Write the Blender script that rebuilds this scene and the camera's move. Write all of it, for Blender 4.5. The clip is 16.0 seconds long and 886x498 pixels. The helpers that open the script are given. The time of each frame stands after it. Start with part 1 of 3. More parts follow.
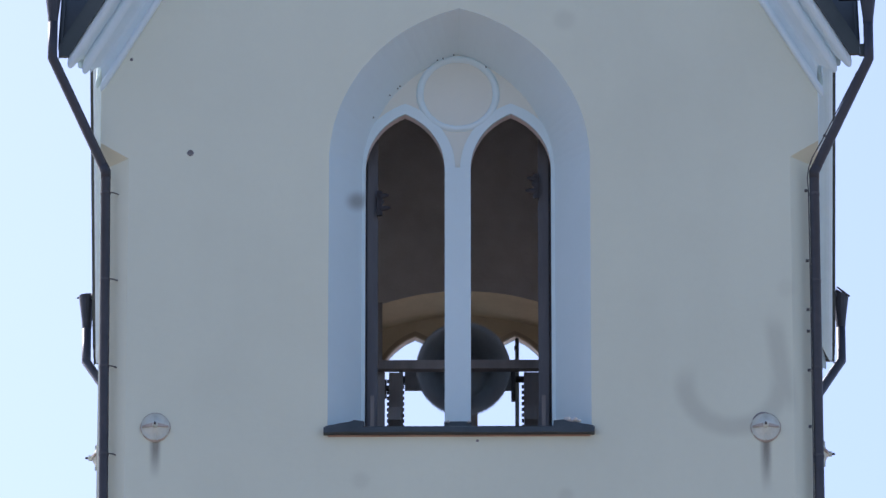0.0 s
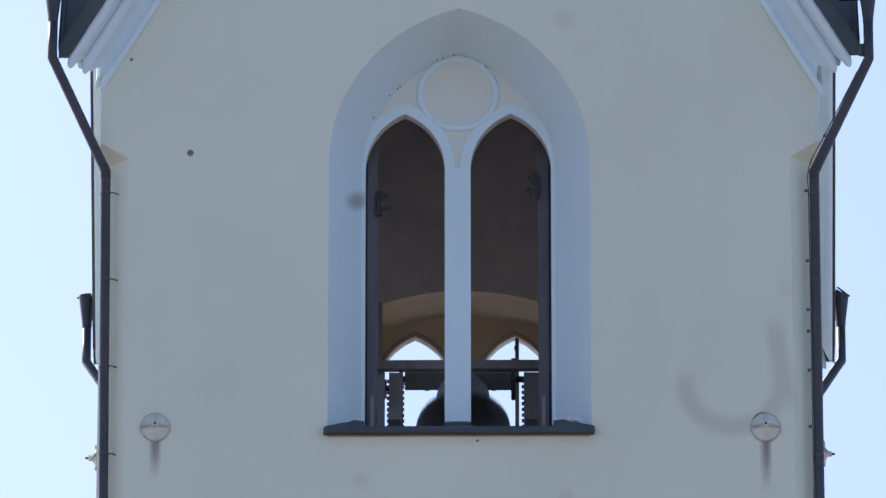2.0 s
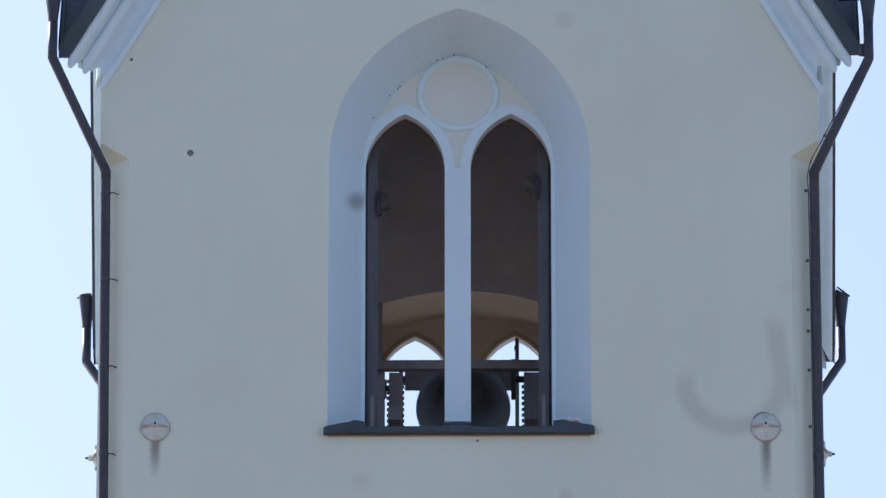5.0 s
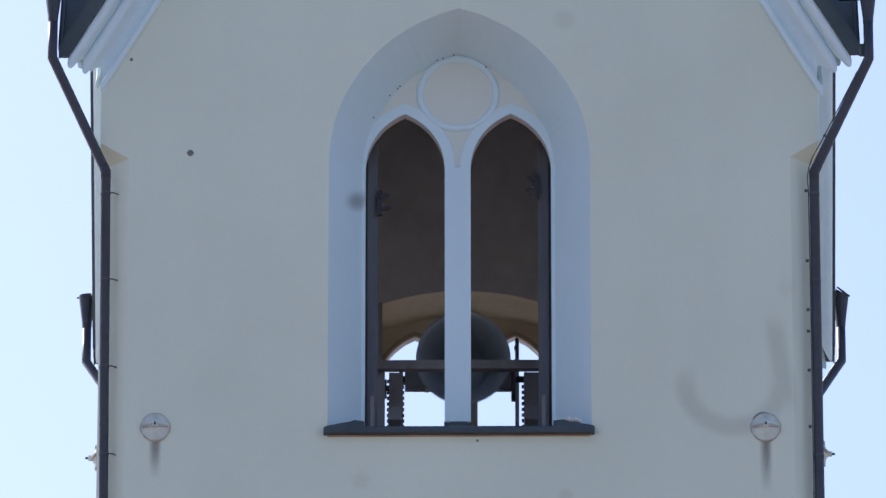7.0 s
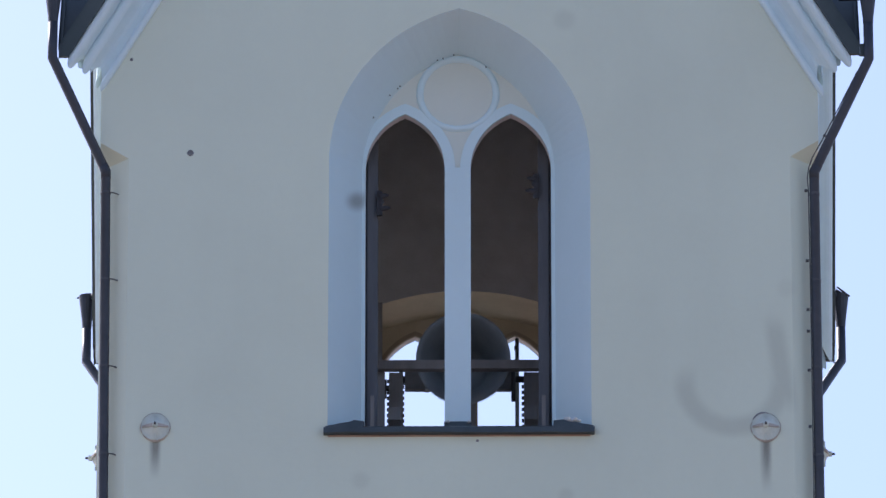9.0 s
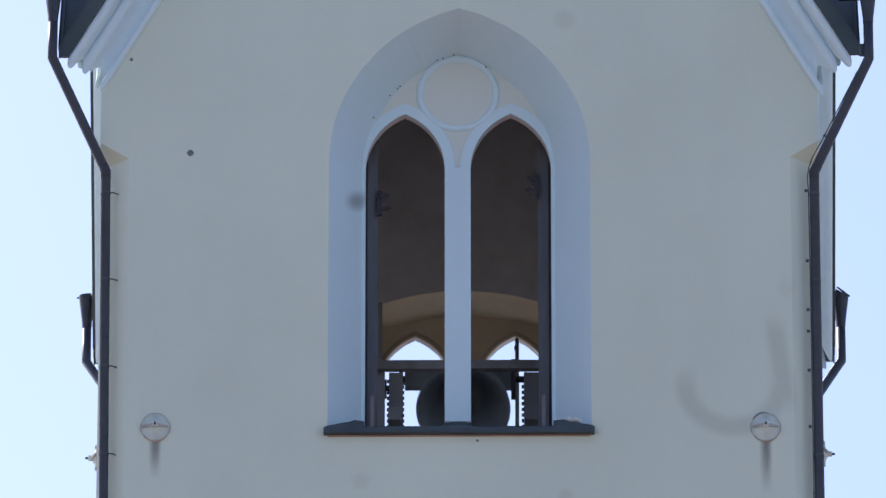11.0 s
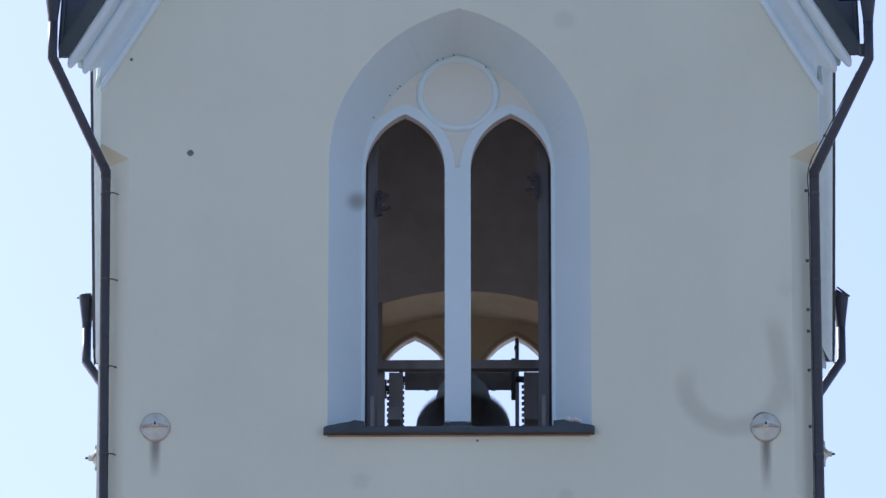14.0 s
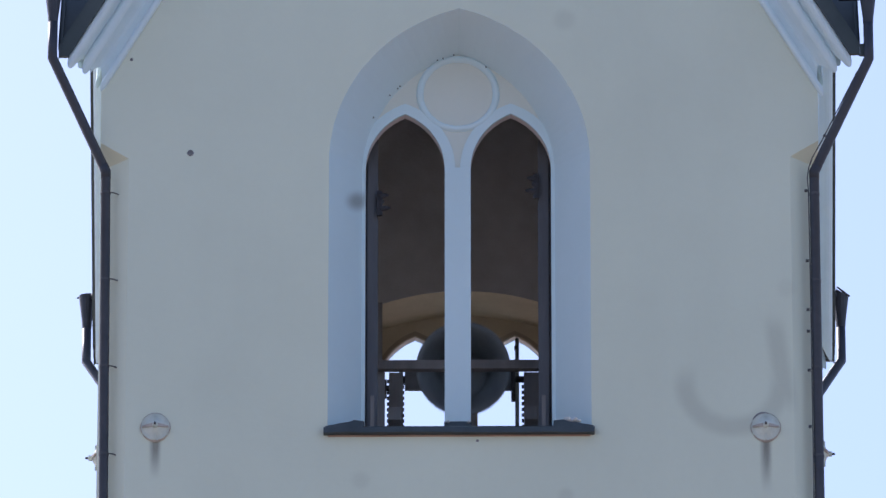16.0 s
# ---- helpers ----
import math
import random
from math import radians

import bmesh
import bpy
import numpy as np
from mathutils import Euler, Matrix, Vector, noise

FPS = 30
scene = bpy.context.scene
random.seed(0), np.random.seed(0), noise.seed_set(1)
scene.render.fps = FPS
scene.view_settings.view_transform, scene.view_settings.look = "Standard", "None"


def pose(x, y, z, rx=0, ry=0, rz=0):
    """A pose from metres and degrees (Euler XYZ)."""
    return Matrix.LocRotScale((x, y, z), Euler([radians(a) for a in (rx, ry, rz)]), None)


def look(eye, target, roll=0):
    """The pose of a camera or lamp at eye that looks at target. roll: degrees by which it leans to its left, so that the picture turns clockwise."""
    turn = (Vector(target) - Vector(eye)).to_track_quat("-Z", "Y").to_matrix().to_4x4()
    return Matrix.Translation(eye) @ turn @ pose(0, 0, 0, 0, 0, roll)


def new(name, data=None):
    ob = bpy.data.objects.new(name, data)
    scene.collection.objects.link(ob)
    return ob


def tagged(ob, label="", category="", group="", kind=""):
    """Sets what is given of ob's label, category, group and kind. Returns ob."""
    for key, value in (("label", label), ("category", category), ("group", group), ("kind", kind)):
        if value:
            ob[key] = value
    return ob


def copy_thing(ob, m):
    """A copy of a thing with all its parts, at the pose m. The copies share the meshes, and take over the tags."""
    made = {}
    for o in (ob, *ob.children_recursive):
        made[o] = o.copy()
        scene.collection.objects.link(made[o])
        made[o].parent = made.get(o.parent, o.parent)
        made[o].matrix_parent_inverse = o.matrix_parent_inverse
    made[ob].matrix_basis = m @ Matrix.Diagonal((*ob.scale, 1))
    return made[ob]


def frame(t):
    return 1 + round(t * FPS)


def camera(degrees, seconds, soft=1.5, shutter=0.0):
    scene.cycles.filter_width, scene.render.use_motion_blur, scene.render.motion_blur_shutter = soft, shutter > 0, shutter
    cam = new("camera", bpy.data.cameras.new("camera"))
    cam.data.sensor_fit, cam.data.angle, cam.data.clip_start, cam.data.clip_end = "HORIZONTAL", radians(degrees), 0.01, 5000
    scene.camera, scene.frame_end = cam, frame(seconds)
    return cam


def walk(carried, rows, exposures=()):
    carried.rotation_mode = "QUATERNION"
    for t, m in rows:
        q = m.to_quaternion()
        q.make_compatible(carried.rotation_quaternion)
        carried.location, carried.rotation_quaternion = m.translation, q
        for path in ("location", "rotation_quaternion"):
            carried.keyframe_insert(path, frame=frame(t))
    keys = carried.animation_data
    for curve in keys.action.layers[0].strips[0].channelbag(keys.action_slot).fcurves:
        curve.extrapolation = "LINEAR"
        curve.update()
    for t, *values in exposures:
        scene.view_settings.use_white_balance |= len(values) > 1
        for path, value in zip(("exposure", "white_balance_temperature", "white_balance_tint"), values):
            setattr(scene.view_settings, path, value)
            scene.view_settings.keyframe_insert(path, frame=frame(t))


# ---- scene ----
cam = camera(5.609, 16.0, soft=1.45, shutter=0.5)
EYE, AIM = (0.5706, -89.0893, 1.6), (-0.17574, -0.00313, 39.9679)
walk(cam, [(0.0, look(EYE, AIM)), (16.0, look(EYE, AIM))], exposures=[(0.0, 0.57, 5790, 22), (16.0, 0.57, 5790, 22)])

# ---------------------------------------------------------------- world and sun
SUN_AZ, SUN_EL = radians(-42), radians(40)      # azimuth from +y towards +x
world = bpy.data.worlds.new("world")
scene.world = world
world.use_nodes = True
wn = world.node_tree.nodes
sky = wn.new("ShaderNodeTexSky")
sky.sky_type, sky.sun_disc = "NISHITA", False
sky.sun_elevation, sky.sun_rotation = SUN_EL, SUN_AZ
sky.air_density, sky.dust_density, sky.ozone_density = 1.0, 1.3, 0.8
wn["Background"].inputs["Strength"].default_value = 0.13
world.node_tree.links.new(sky.outputs[0], wn["Background"].inputs[0])

sun_data = bpy.data.lights.new("sun", "SUN")
sun_data.energy, sun_data.angle, sun_data.color = 3.2, radians(0.53), (1.0, 0.94, 0.84)
sun = new("sun", sun_data)
SUN_DIR = Vector((math.sin(SUN_AZ) * math.cos(SUN_EL), math.cos(SUN_AZ) * math.cos(SUN_EL), math.sin(SUN_EL)))
sun.matrix_world = look(SUN_DIR * 200, (0, 0, 0))


# ---------------------------------------------------------------- materials
def shader(name, rough=0.8, metal=0.0):
    m = bpy.data.materials.new(name)
    m.use_nodes = True
    nt = m.node_tree
    b = nt.nodes["Principled BSDF"]
    b.inputs["Roughness"].default_value, b.inputs["Metallic"].default_value = rough, metal
    return m, nt, b


def math_node(nt, op, a, b=0.0, c=0.0, clamp=False):
    n = nt.nodes.new("ShaderNodeMath")
    n.operation, n.use_clamp = op, clamp
    for i, v in enumerate((a, b, c)):
        if isinstance(v, (int, float)):
            n.inputs[i].default_value = v
        else:
            nt.links.new(v, n.inputs[i])
    return n.outputs[0]


def noise_node(nt, scale, detail=4, rough=0.6, stretch=(1, 1, 1), coords="Object"):
    tc = nt.nodes.new("ShaderNodeTexCoord")
    mp = nt.nodes.new("ShaderNodeMapping")
    mp.inputs["Scale"].default_value = stretch
    n = nt.nodes.new("ShaderNodeTexNoise")
    n.inputs["Scale"].default_value, n.inputs["Detail"].default_value, n.inputs["Roughness"].default_value = scale, detail, rough
    nt.links.new(tc.outputs[coords], mp.inputs[0])
    nt.links.new(mp.outputs[0], n.inputs[0])
    return n.outputs[0]


def ramp(nt, fac, stops):
    r = nt.nodes.new("ShaderNodeValToRGB")
    e = r.color_ramp.elements
    while len(e) < len(stops):
        e.new(0.5)
    for el, (pos, col) in zip(e, stops):
        el.position, el.color = pos, (*col, 1)
    nt.links.new(fac, r.inputs[0])
    return r.outputs[0]


def mix(nt, fac, a, b, mode="MIX"):
    n = nt.nodes.new("ShaderNodeMix")
    n.data_type, n.blend_type = "RGBA", mode
    for sock, v in ((n.inputs[0], fac), (n.inputs[6], a), (n.inputs[7], b)):
        if isinstance(v, (int, float)):
            sock.default_value = v
        elif isinstance(v, tuple):
            sock.default_value = (*v, 1)
        else:
            nt.links.new(v, sock)
    return n.outputs[2]


def relief(nt, b, height, strength, distance):
    n = nt.nodes.new("ShaderNodeBump")
    n.inputs["Strength"].default_value, n.inputs["Distance"].default_value = strength, distance
    nt.links.new(height, n.inputs["Height"])
    nt.links.new(n.outputs[0], b.inputs["Normal"])


def plain(name, dark, light, rough=0.8, metal=0.0, scale=6.0, bump=0.3, stretch=(1, 1, 1), distance=0.01):
    m, nt, b = shader(name, rough, metal)
    big = noise_node(nt, scale * 0.15, 3, 0.6, stretch)
    fine = noise_node(nt, scale, 5, 0.65, stretch)
    f = math_node(nt, "ADD", math_node(nt, "MULTIPLY", big, 0.6), math_node(nt, "MULTIPLY", fine, 0.4))
    nt.links.new(ramp(nt, f, [(0.35, dark), (0.65, light)]), b.inputs["Base Color"])
    relief(nt, b, fine, bump, distance)
    return m


def plaster_mat(name, base, shade):
    """Lime plaster with soft clouding, weather runs and the marks of the front face."""
    m, nt, b = shader(name, 0.9)
    cloud = noise_node(nt, 0.35, 3, 0.55)
    runs = noise_node(nt, 1.6, 4, 0.6, (1, 1, 0.12))
    grain = noise_node(nt, 9.0, 6, 0.7)
    f = math_node(nt, "ADD", math_node(nt, "MULTIPLY", cloud, 0.68),
                  math_node(nt, "ADD", math_node(nt, "MULTIPLY", runs, 0.17), math_node(nt, "MULTIPLY", grain, 0.15)))
    col = ramp(nt, f, [(0.32, shade), (0.68, base)])
    geo = nt.nodes.new("ShaderNodeNewGeometry")
    sep = nt.nodes.new("ShaderNodeSeparateXYZ")
    nt.links.new(geo.outputs["Position"], sep.inputs[0])
    x, y, z = sep.outputs
    front = math_node(nt, "LESS_THAN", y, 0.69)

    def dist(cx, cz, sx=1.0, sz=1.0):
        dx = math_node(nt, "MULTIPLY", math_node(nt, "SUBTRACT", x, cx), 1 / sx)
        dz = math_node(nt, "MULTIPLY", math_node(nt, "SUBTRACT", z, cz), 1 / sz)
        return math_node(nt, "SQRT", math_node(nt, "ADD", math_node(nt, "MULTIPLY", dx, dx), math_node(nt, "MULTIPLY", dz, dz)))

    def soft(d, inner, outer):
        n = nt.nodes.new("ShaderNodeMapRange")
        n.interpolation_type = "SMOOTHSTEP"
        n.inputs[1].default_value, n.inputs[2].default_value, n.inputs[3].default_value, n.inputs[4].default_value = inner, outer, 1, 0
        nt.links.new(d, n.inputs[0])
        return n.outputs[0]

    # sensor-dust smudge painted in the shape of a hook, and round grey spots
    bow = soft(math_node(nt, "ABSOLUTE", math_node(nt, "SUBTRACT", dist(2.915, 38.41), 0.51)), 0.03, 0.17)
    bow = math_node(nt, "MULTIPLY", bow, soft(z, 38.3, 38.7))
    stem = soft(math_node(nt, "ABSOLUTE", math_node(nt, "SUBTRACT", math_node(nt, "ADD", x, math_node(nt, "MULTIPLY", z, 0.13)), 3.36 + 39.1 * 0.13)), 0.03, 0.16)
    stem = math_node(nt, "MULTIPLY", stem, math_node(nt, "MULTIPLY", soft(z, 38.95, 39.25), math_node(nt, "SUBTRACT", 1.0, soft(z, 38.0, 38.3))))
    hook = math_node(nt, "MULTIPLY", math_node(nt, "MAXIMUM", bow, stem), 0.19)
    marks = hook
    for cx, cz, r, k in ((1.14, 42.67, 0.17, 0.10), (-1.05, 37.30, 0.14, 0.09), (1.13, 37.12, 0.12, 0.12), (3.5, 39.5, 0.15, 0.06)):
        marks = math_node(nt, "ADD", marks, math_node(nt, "MULTIPLY", soft(dist(cx, cz), r * 0.3, r), k))
    # dark mould spot on the splayed jamb
    up = math_node(nt, "SUBTRACT", math_node(nt, "SUBTRACT", z, 40.78), math_node(nt, "MULTIPLY", math_node(nt, "ADD", x, 1.11), 0.8))
    out = math_node(nt, "ADD", x, 1.11)
    spot = math_node(nt, "SQRT", math_node(nt, "ADD", math_node(nt, "MULTIPLY", up, up), math_node(nt, "MULTIPLY", out, out)))
    marks = math_node(nt, "ADD", marks, math_node(nt, "MULTIPLY", soft(spot, 0.02, 0.16), 0.55))
    # rust and dirt runs under the wall anchors
    for cx, zz, k, ln in ((-3.236, 37.76, 0.72, 0.30), (3.255, 37.75, 0.75, 0.42)):
        width = soft(math_node(nt, "ABSOLUTE", math_node(nt, "SUBTRACT", x, cx)), 0.008, 0.08)
        run = math_node(nt, "MULTIPLY", width, math_node(nt, "MULTIPLY", soft(z, zz, zz + 0.1), math_node(nt, "SUBTRACT", 1.0, soft(z, zz - ln * 1.6, zz - ln * 0.2))))
        run = math_node(nt, "MULTIPLY", run, math_node(nt, "ADD", 0.45, noise_node(nt, 7.0, 4, 0.6, (2.2, 1, 0.3))))
        marks = math_node(nt, "ADD", marks, math_node(nt, "MULTIPLY", run, k))
    marks = math_node(nt, "MULTIPLY", marks, front, clamp=True)
    col = mix(nt, marks, col, (0.10, 0.09, 0.085))
    nt.links.new(col, b.inputs["Base Color"])
    h = math_node(nt, "ADD", math_node(nt, "MULTIPLY", noise_node(nt, 1.1, 4, 0.5), 1.0), math_node(nt, "MULTIPLY", grain, 0.12))
    relief(nt, b, h, 0.35, 0.05)
    return m


M_CREAM = plaster_mat("cream_plaster", (0.68, 0.745, 0.61), (0.605, 0.66, 0.54))
M_WHITE = plaster_mat("white_lime_paint", (0.625, 0.775, 0.81), (0.56, 0.70, 0.73))
# the wall's cream again, with the recess's different light put into the colour
M_FIELD = plaster_mat("cream_plaster_recess_light", (0.665, 0.715, 0.645), (0.60, 0.645, 0.58))
M_CORNICE = plain("cornice_paint", (0.58, 0.715, 0.75), (0.67, 0.81, 0.84), 0.8, scale=5, bump=0.25, distance=0.02)
M_NICHE = plain("niche_plaster", (0.44, 0.385, 0.28), (0.56, 0.49, 0.365), 0.9, scale=4, bump=0.4, distance=0.02)
# niche plaster made darker, to draw the shading round the lancets by colour
M_SHADED = plain("shaded_plaster", (0.30, 0.255, 0.195), (0.41, 0.355, 0.27), 0.95, scale=5, bump=0.4, distance=0.01)
M_REVEAL = plain("reveal_plaster", (0.55, 0.50, 0.48), (0.66, 0.61, 0.59), 0.9, scale=5, bump=0.3, distance=0.01)
M_INNER = plain("inner_rough_wall", (0.44, 0.45, 0.45), (0.57, 0.58, 0.58), 0.95, scale=5, bump=0.6, distance=0.03)
M_ROOF = plain("dark_green_sheet", (0.039, 0.052, 0.051), (0.068, 0.085, 0.082), 0.5, 0.1, scale=4, bump=0.15)
M_PIPE = plain("dark_pipe_paint", (0.024, 0.028, 0.038), (0.046, 0.051, 0.064), 0.5, 0.0, scale=12, bump=0.15, distance=0.004)
M_SILL = plain("sill_sheet", (0.036, 0.050, 0.057), (0.062, 0.080, 0.090), 0.5, 0.3, scale=9, bump=0.4, distance=0.01)
M_WOOD = plain("old_dark_timber", (0.19, 0.195, 0.20), (0.31, 0.315, 0.32), 0.85, scale=9, bump=0.5, stretch=(1, 1, 0.15), distance=0.01)
M_SHUTTER = plain("shutter_timber", (0.105, 0.115, 0.13), (0.18, 0.195, 0.215), 0.9, scale=9, bump=0.5, stretch=(1, 1, 0.15), distance=0.01)
M_GREYWOOD = plain("grey_timber", (0.165, 0.155, 0.148), (0.275, 0.26, 0.25), 0.85, scale=9, bump=0.5, stretch=(1, 1, 0.12), distance=0.01)
M_IRON = plain("black_iron", (0.04, 0.044, 0.05), (0.075, 0.08, 0.088), 0.65, 0.0, scale=14, bump=0.3, distance=0.004)
M_BELL = plain("bell_bronze", (0.20, 0.23, 0.25), (0.28, 0.32, 0.34), 0.6, 0.1, scale=8, bump=0.2, distance=0.006)
M_PLATE = plain("anchor_paint", (0.42, 0.47, 0.42), (0.64, 0.70, 0.63), 0.75, scale=11, bump=0.4, distance=0.006)
M_RUST = plain("rusty_iron", (0.30, 0.26, 0.22), (0.50, 0.47, 0.42), 0.85, 0.0, scale=22, bump=0.5, distance=0.005)
M_CATCH = plain("catch_iron", (0.05, 0.053, 0.06), (0.085, 0.088, 0.096), 1.0, scale=14)
for dull in (M_CATCH, M_SHUTTER):
    dull.node_tree.nodes["Principled BSDF"].inputs["Specular IOR Level"].default_value = 0.1
M_DARK = plain("hole_dark", (0.14, 0.15, 0.16), (0.24, 0.25, 0.26), 0.9, scale=40)
M_MORTAR = plain("mortar_edge", (0.32, 0.22, 0.16), (0.45, 0.32, 0.24), 0.9, scale=14, bump=0.5)
M_CRUMB = plain("mortar_crumb", (0.55, 0.58, 0.57), (0.76, 0.79, 0.77), 0.9, scale=20, bump=0.6)


# ground stays out of view; its pale warm colour serves the bounced light
def ground_mat():
    m, nt, b = shader("warm_bounce_ground", 0.95)
    big = noise_node(nt, 0.04, 5, 0.6)
    fine = noise_node(nt, 3.0, 6, 0.7)
    c1 = ramp(nt, big, [(0.35, (0.25, 0.195, 0.15)), (0.65, (0.345, 0.272, 0.21))])
    nt.links.new(mix(nt, 0.5, c1, ramp(nt, fine, [(0.3, (0.21, 0.157, 0.125)), (0.7, (0.385, 0.30, 0.24))])), b.inputs["Base Color"])
    relief(nt, b, fine, 0.6, 0.05)
    return m


M_GROUND = ground_mat()


# ---------------------------------------------------------------- mesh helpers
def part(name, bm, material, parent=None, label="", smooth=False):
    me = bpy.data.meshes.new(name)
    bmesh.ops.recalc_face_normals(bm, faces=bm.faces[:])
    bm.to_mesh(me)
    bm.free()
    for mat in (material if isinstance(material, (list, tuple)) else [material]):
        me.materials.append(mat)
    if smooth:
        for p in me.polygons:
            p.use_smooth = True
    ob = new(name, me)
    if parent is not None:
        ob.parent = parent
    if label:
        ob["label"] = label
    return ob


def twin(ob, m, parent=None):
    """Another object on the same mesh."""
    o = new(ob.name.split(".")[0], ob.data)
    o.parent = parent if parent is not None else ob.parent
    o.matrix_basis = m
    if "label" in ob:
        o["label"] = ob["label"]
    return o


def box(bm, x0, x1, y0, y1, z0, z1, bevel=0.0, mat=0, m=None):
    vs = [bm.verts.new((x, y, z)) for x in (x0, x1) for y in (y0, y1) for z in (z0, z1)]
    fs = [bm.faces.new([vs[i] for i in q]) for q in ((0, 1, 3, 2), (4, 6, 7, 5), (0, 4, 5, 1), (2, 3, 7, 6), (0, 2, 6, 4), (1, 5, 7, 3))]
    out = set(vs)
    if bevel:
        es = list({e for f in fs for e in f.edges})
        r = bmesh.ops.bevel(bm, geom=es, offset=bevel, segments=2, affect="EDGES", profile=0.7)
        fs = r["faces"]
        out = {v for v in r["verts"]}
        for f in list(out):
            for lf in f.link_faces:
                out |= set(lf.verts)
    for v in out:
        for f in v.link_faces:
            f.material_index = mat
    if m is not None:
        bmesh.ops.transform(bm, matrix=m, verts=list(out))


def boxed(name, dims, material, parent=None, bevel=0.006, label="", m=None):
    bm = bmesh.new()
    box(bm, *dims, bevel=bevel)
    ob = part(name, bm, material, parent, label)
    if m is not None:
        ob.matrix_basis = m
    return ob


def tube(bm, pts, radii, n=14, cap=True):
    """A round tube along points, with mitred bends."""
    rings = []
    pts = [Vector(p) for p in pts]
    up = Vector((0.37, 0.93, 0.11)).normalized()
    for i, p in enumerate(pts):
        a = (pts[i] - pts[i - 1]).normalized() if i else None
        b = (pts[i + 1] - pts[i]).normalized() if i < len(pts) - 1 else None
        t = ((a or b) + (b or a)).normalized()
        s = 1.0 / max(0.5, t.dot(b or a))
        side = (up - up.dot(t) * t).normalized()
        other = t.cross(side)
        r = radii[i] if isinstance(radii, (list, tuple)) else radii
        bend = ((b or a) - (a or b))
        rings.append([bm.verts.new(p + (side * math.cos(w) + other * math.sin(w)) * r * (1 if bend.length < 1e-4 else s ** 0.5)) for w in (2 * math.pi * k / n for k in range(n))])
    for r0, r1 in zip(rings, rings[1:]):
        for k in range(n):
            bm.faces.new((r0[k], r0[(k + 1) % n], r1[(k + 1) % n], r1[k]))
    if cap:
        bm.faces.new(rings[0])
        bm.faces.new(rings[-1])


def lathe(bm, prof, n=48, axis="z"):
    rings = []
    for r, z in prof:
        if r < 1e-5:
            rings.append([bm.verts.new((0, 0, z) if axis == "z" else (0, z, 0))])
        else:
            rings.append([bm.verts.new((r * math.cos(2 * math.pi * k / n), r * math.sin(2 * math.pi * k / n), z) if axis == "z"
                                       else (r * math.cos(2 * math.pi * k / n), z, r * math.sin(2 * math.pi * k / n))) for k in range(n)])
    for a, b in zip(rings, rings[1:]):
        for k in range(n):
            k2 = (k + 1) % n
            q = [a[k % len(a)], a[k2 % len(a)], b[k2 % len(b)], b[k % len(b)]]
            q = list(dict.fromkeys(q))
            if len(q) > 2:
                bm.faces.new(q)


def pointed(cx, a, z0, zs, h, n=18, grow=0.0):
    """A pointed arch outline in x, z: half width a, foot z0, springing zs, rise h."""
    c = (h * h - a * a) / (2 * a)
    r = c + a + grow
    top = math.acos(min(1.0, c / r))
    left = [(cx + c - r * math.cos(top * k / n), zs + r * math.sin(top * k / n)) for k in range(n + 1)]
    right = [(2 * cx - x, z) for x, z in reversed(left[:-1])]
    return [(cx - a - grow, z0)] + left + right + [(cx + a + grow, z0)]


def segmental(a, z0, zs, h, n=24):
    r = (a * a + h * h) / (2 * h)
    w = math.asin(a / r)
    arc = [(r * math.sin(-w + 2 * w * k / n), zs + h - r + r * math.cos(-w + 2 * w * k / n)) for k in range(n + 1)]
    return [(-a, z0)] + arc + [(a, z0)]


def sheet(bm, loops, y, mat=0):
    """A flat face in the plane y with holes."""
    from mathutils.geometry import tessellate_polygon
    flat = [p for lp in loops for p in lp]
    vs = [bm.verts.new((x, y, z)) for x, z in flat]
    for tri in tessellate_polygon([[Vector((x, z, 0)) for x, z in lp] for lp in loops]):
        try:
            bm.faces.new([vs[i] for i in tri]).material_index = mat
        except ValueError:
            pass


def loft(bm, a, ya, b, yb, mat=0, close=True):
    va, vb = [bm.verts.new((x, ya, z)) for x, z in a], [bm.verts.new((x, yb, z)) for x, z in b]
    n = len(a)
    for k in range(n if close else n - 1):
        k2 = (k + 1) % n
        bm.faces.new((va[k], va[k2], vb[k2], vb[k])).material_index = mat


def empty(name, m=None):
    ob = new(name)
    ob.empty_display_size = 0.3
    if m is not None:
        ob.matrix_basis = m
    return ob


# ---------------------------------------------------------------- plan
HW = 3.87                       # half the tower's width
MID = Vector((0, HW, 0))        # the tower's axis
SIDES = [Matrix.Translation(MID) @ Matrix.Rotation(radians(90 * k), 4, "Z") @ Matrix.Translation(-MID) for k in range(4)]
YT, YB, YI = 0.70, 0.80, 1.55   # face of the tracery, its back, inner face of the wall
CH = 0.31                       # chamfer of the corners
FLOOR = 37.35
RISE = math.sqrt(3.0)           # slope of the gables
APEX = 41.80 + HW * RISE

OUTER = pointed(0.0, 1.405, 37.84, 41.0, 1.812, 22)
SPLAY = pointed(-0.015, 1.03, 38.19, 41.15, 1.43, 22)
OUTER = [(x + random.uniform(-0.003, 0.003), z + random.uniform(-0.003, 0.003)) if 0 < i < len(OUTER) - 1 else (x, z) for i, (x, z) in enumerate(OUTER)]
LIGHTS = ((-0.592, 0.4285), (0.5535, 0.435))      # middle and half width of the two lancets
LANCETS = [pointed(x, w, 38.19, 41.21, 0.65, 14) for x, w in LIGHTS]
NICHE = segmental(1.35, 38.19, 41.76, 0.35)
NICHE_FRONT = segmental(1.35, 38.19, 42.30, 0.35)   # the front recess is higher


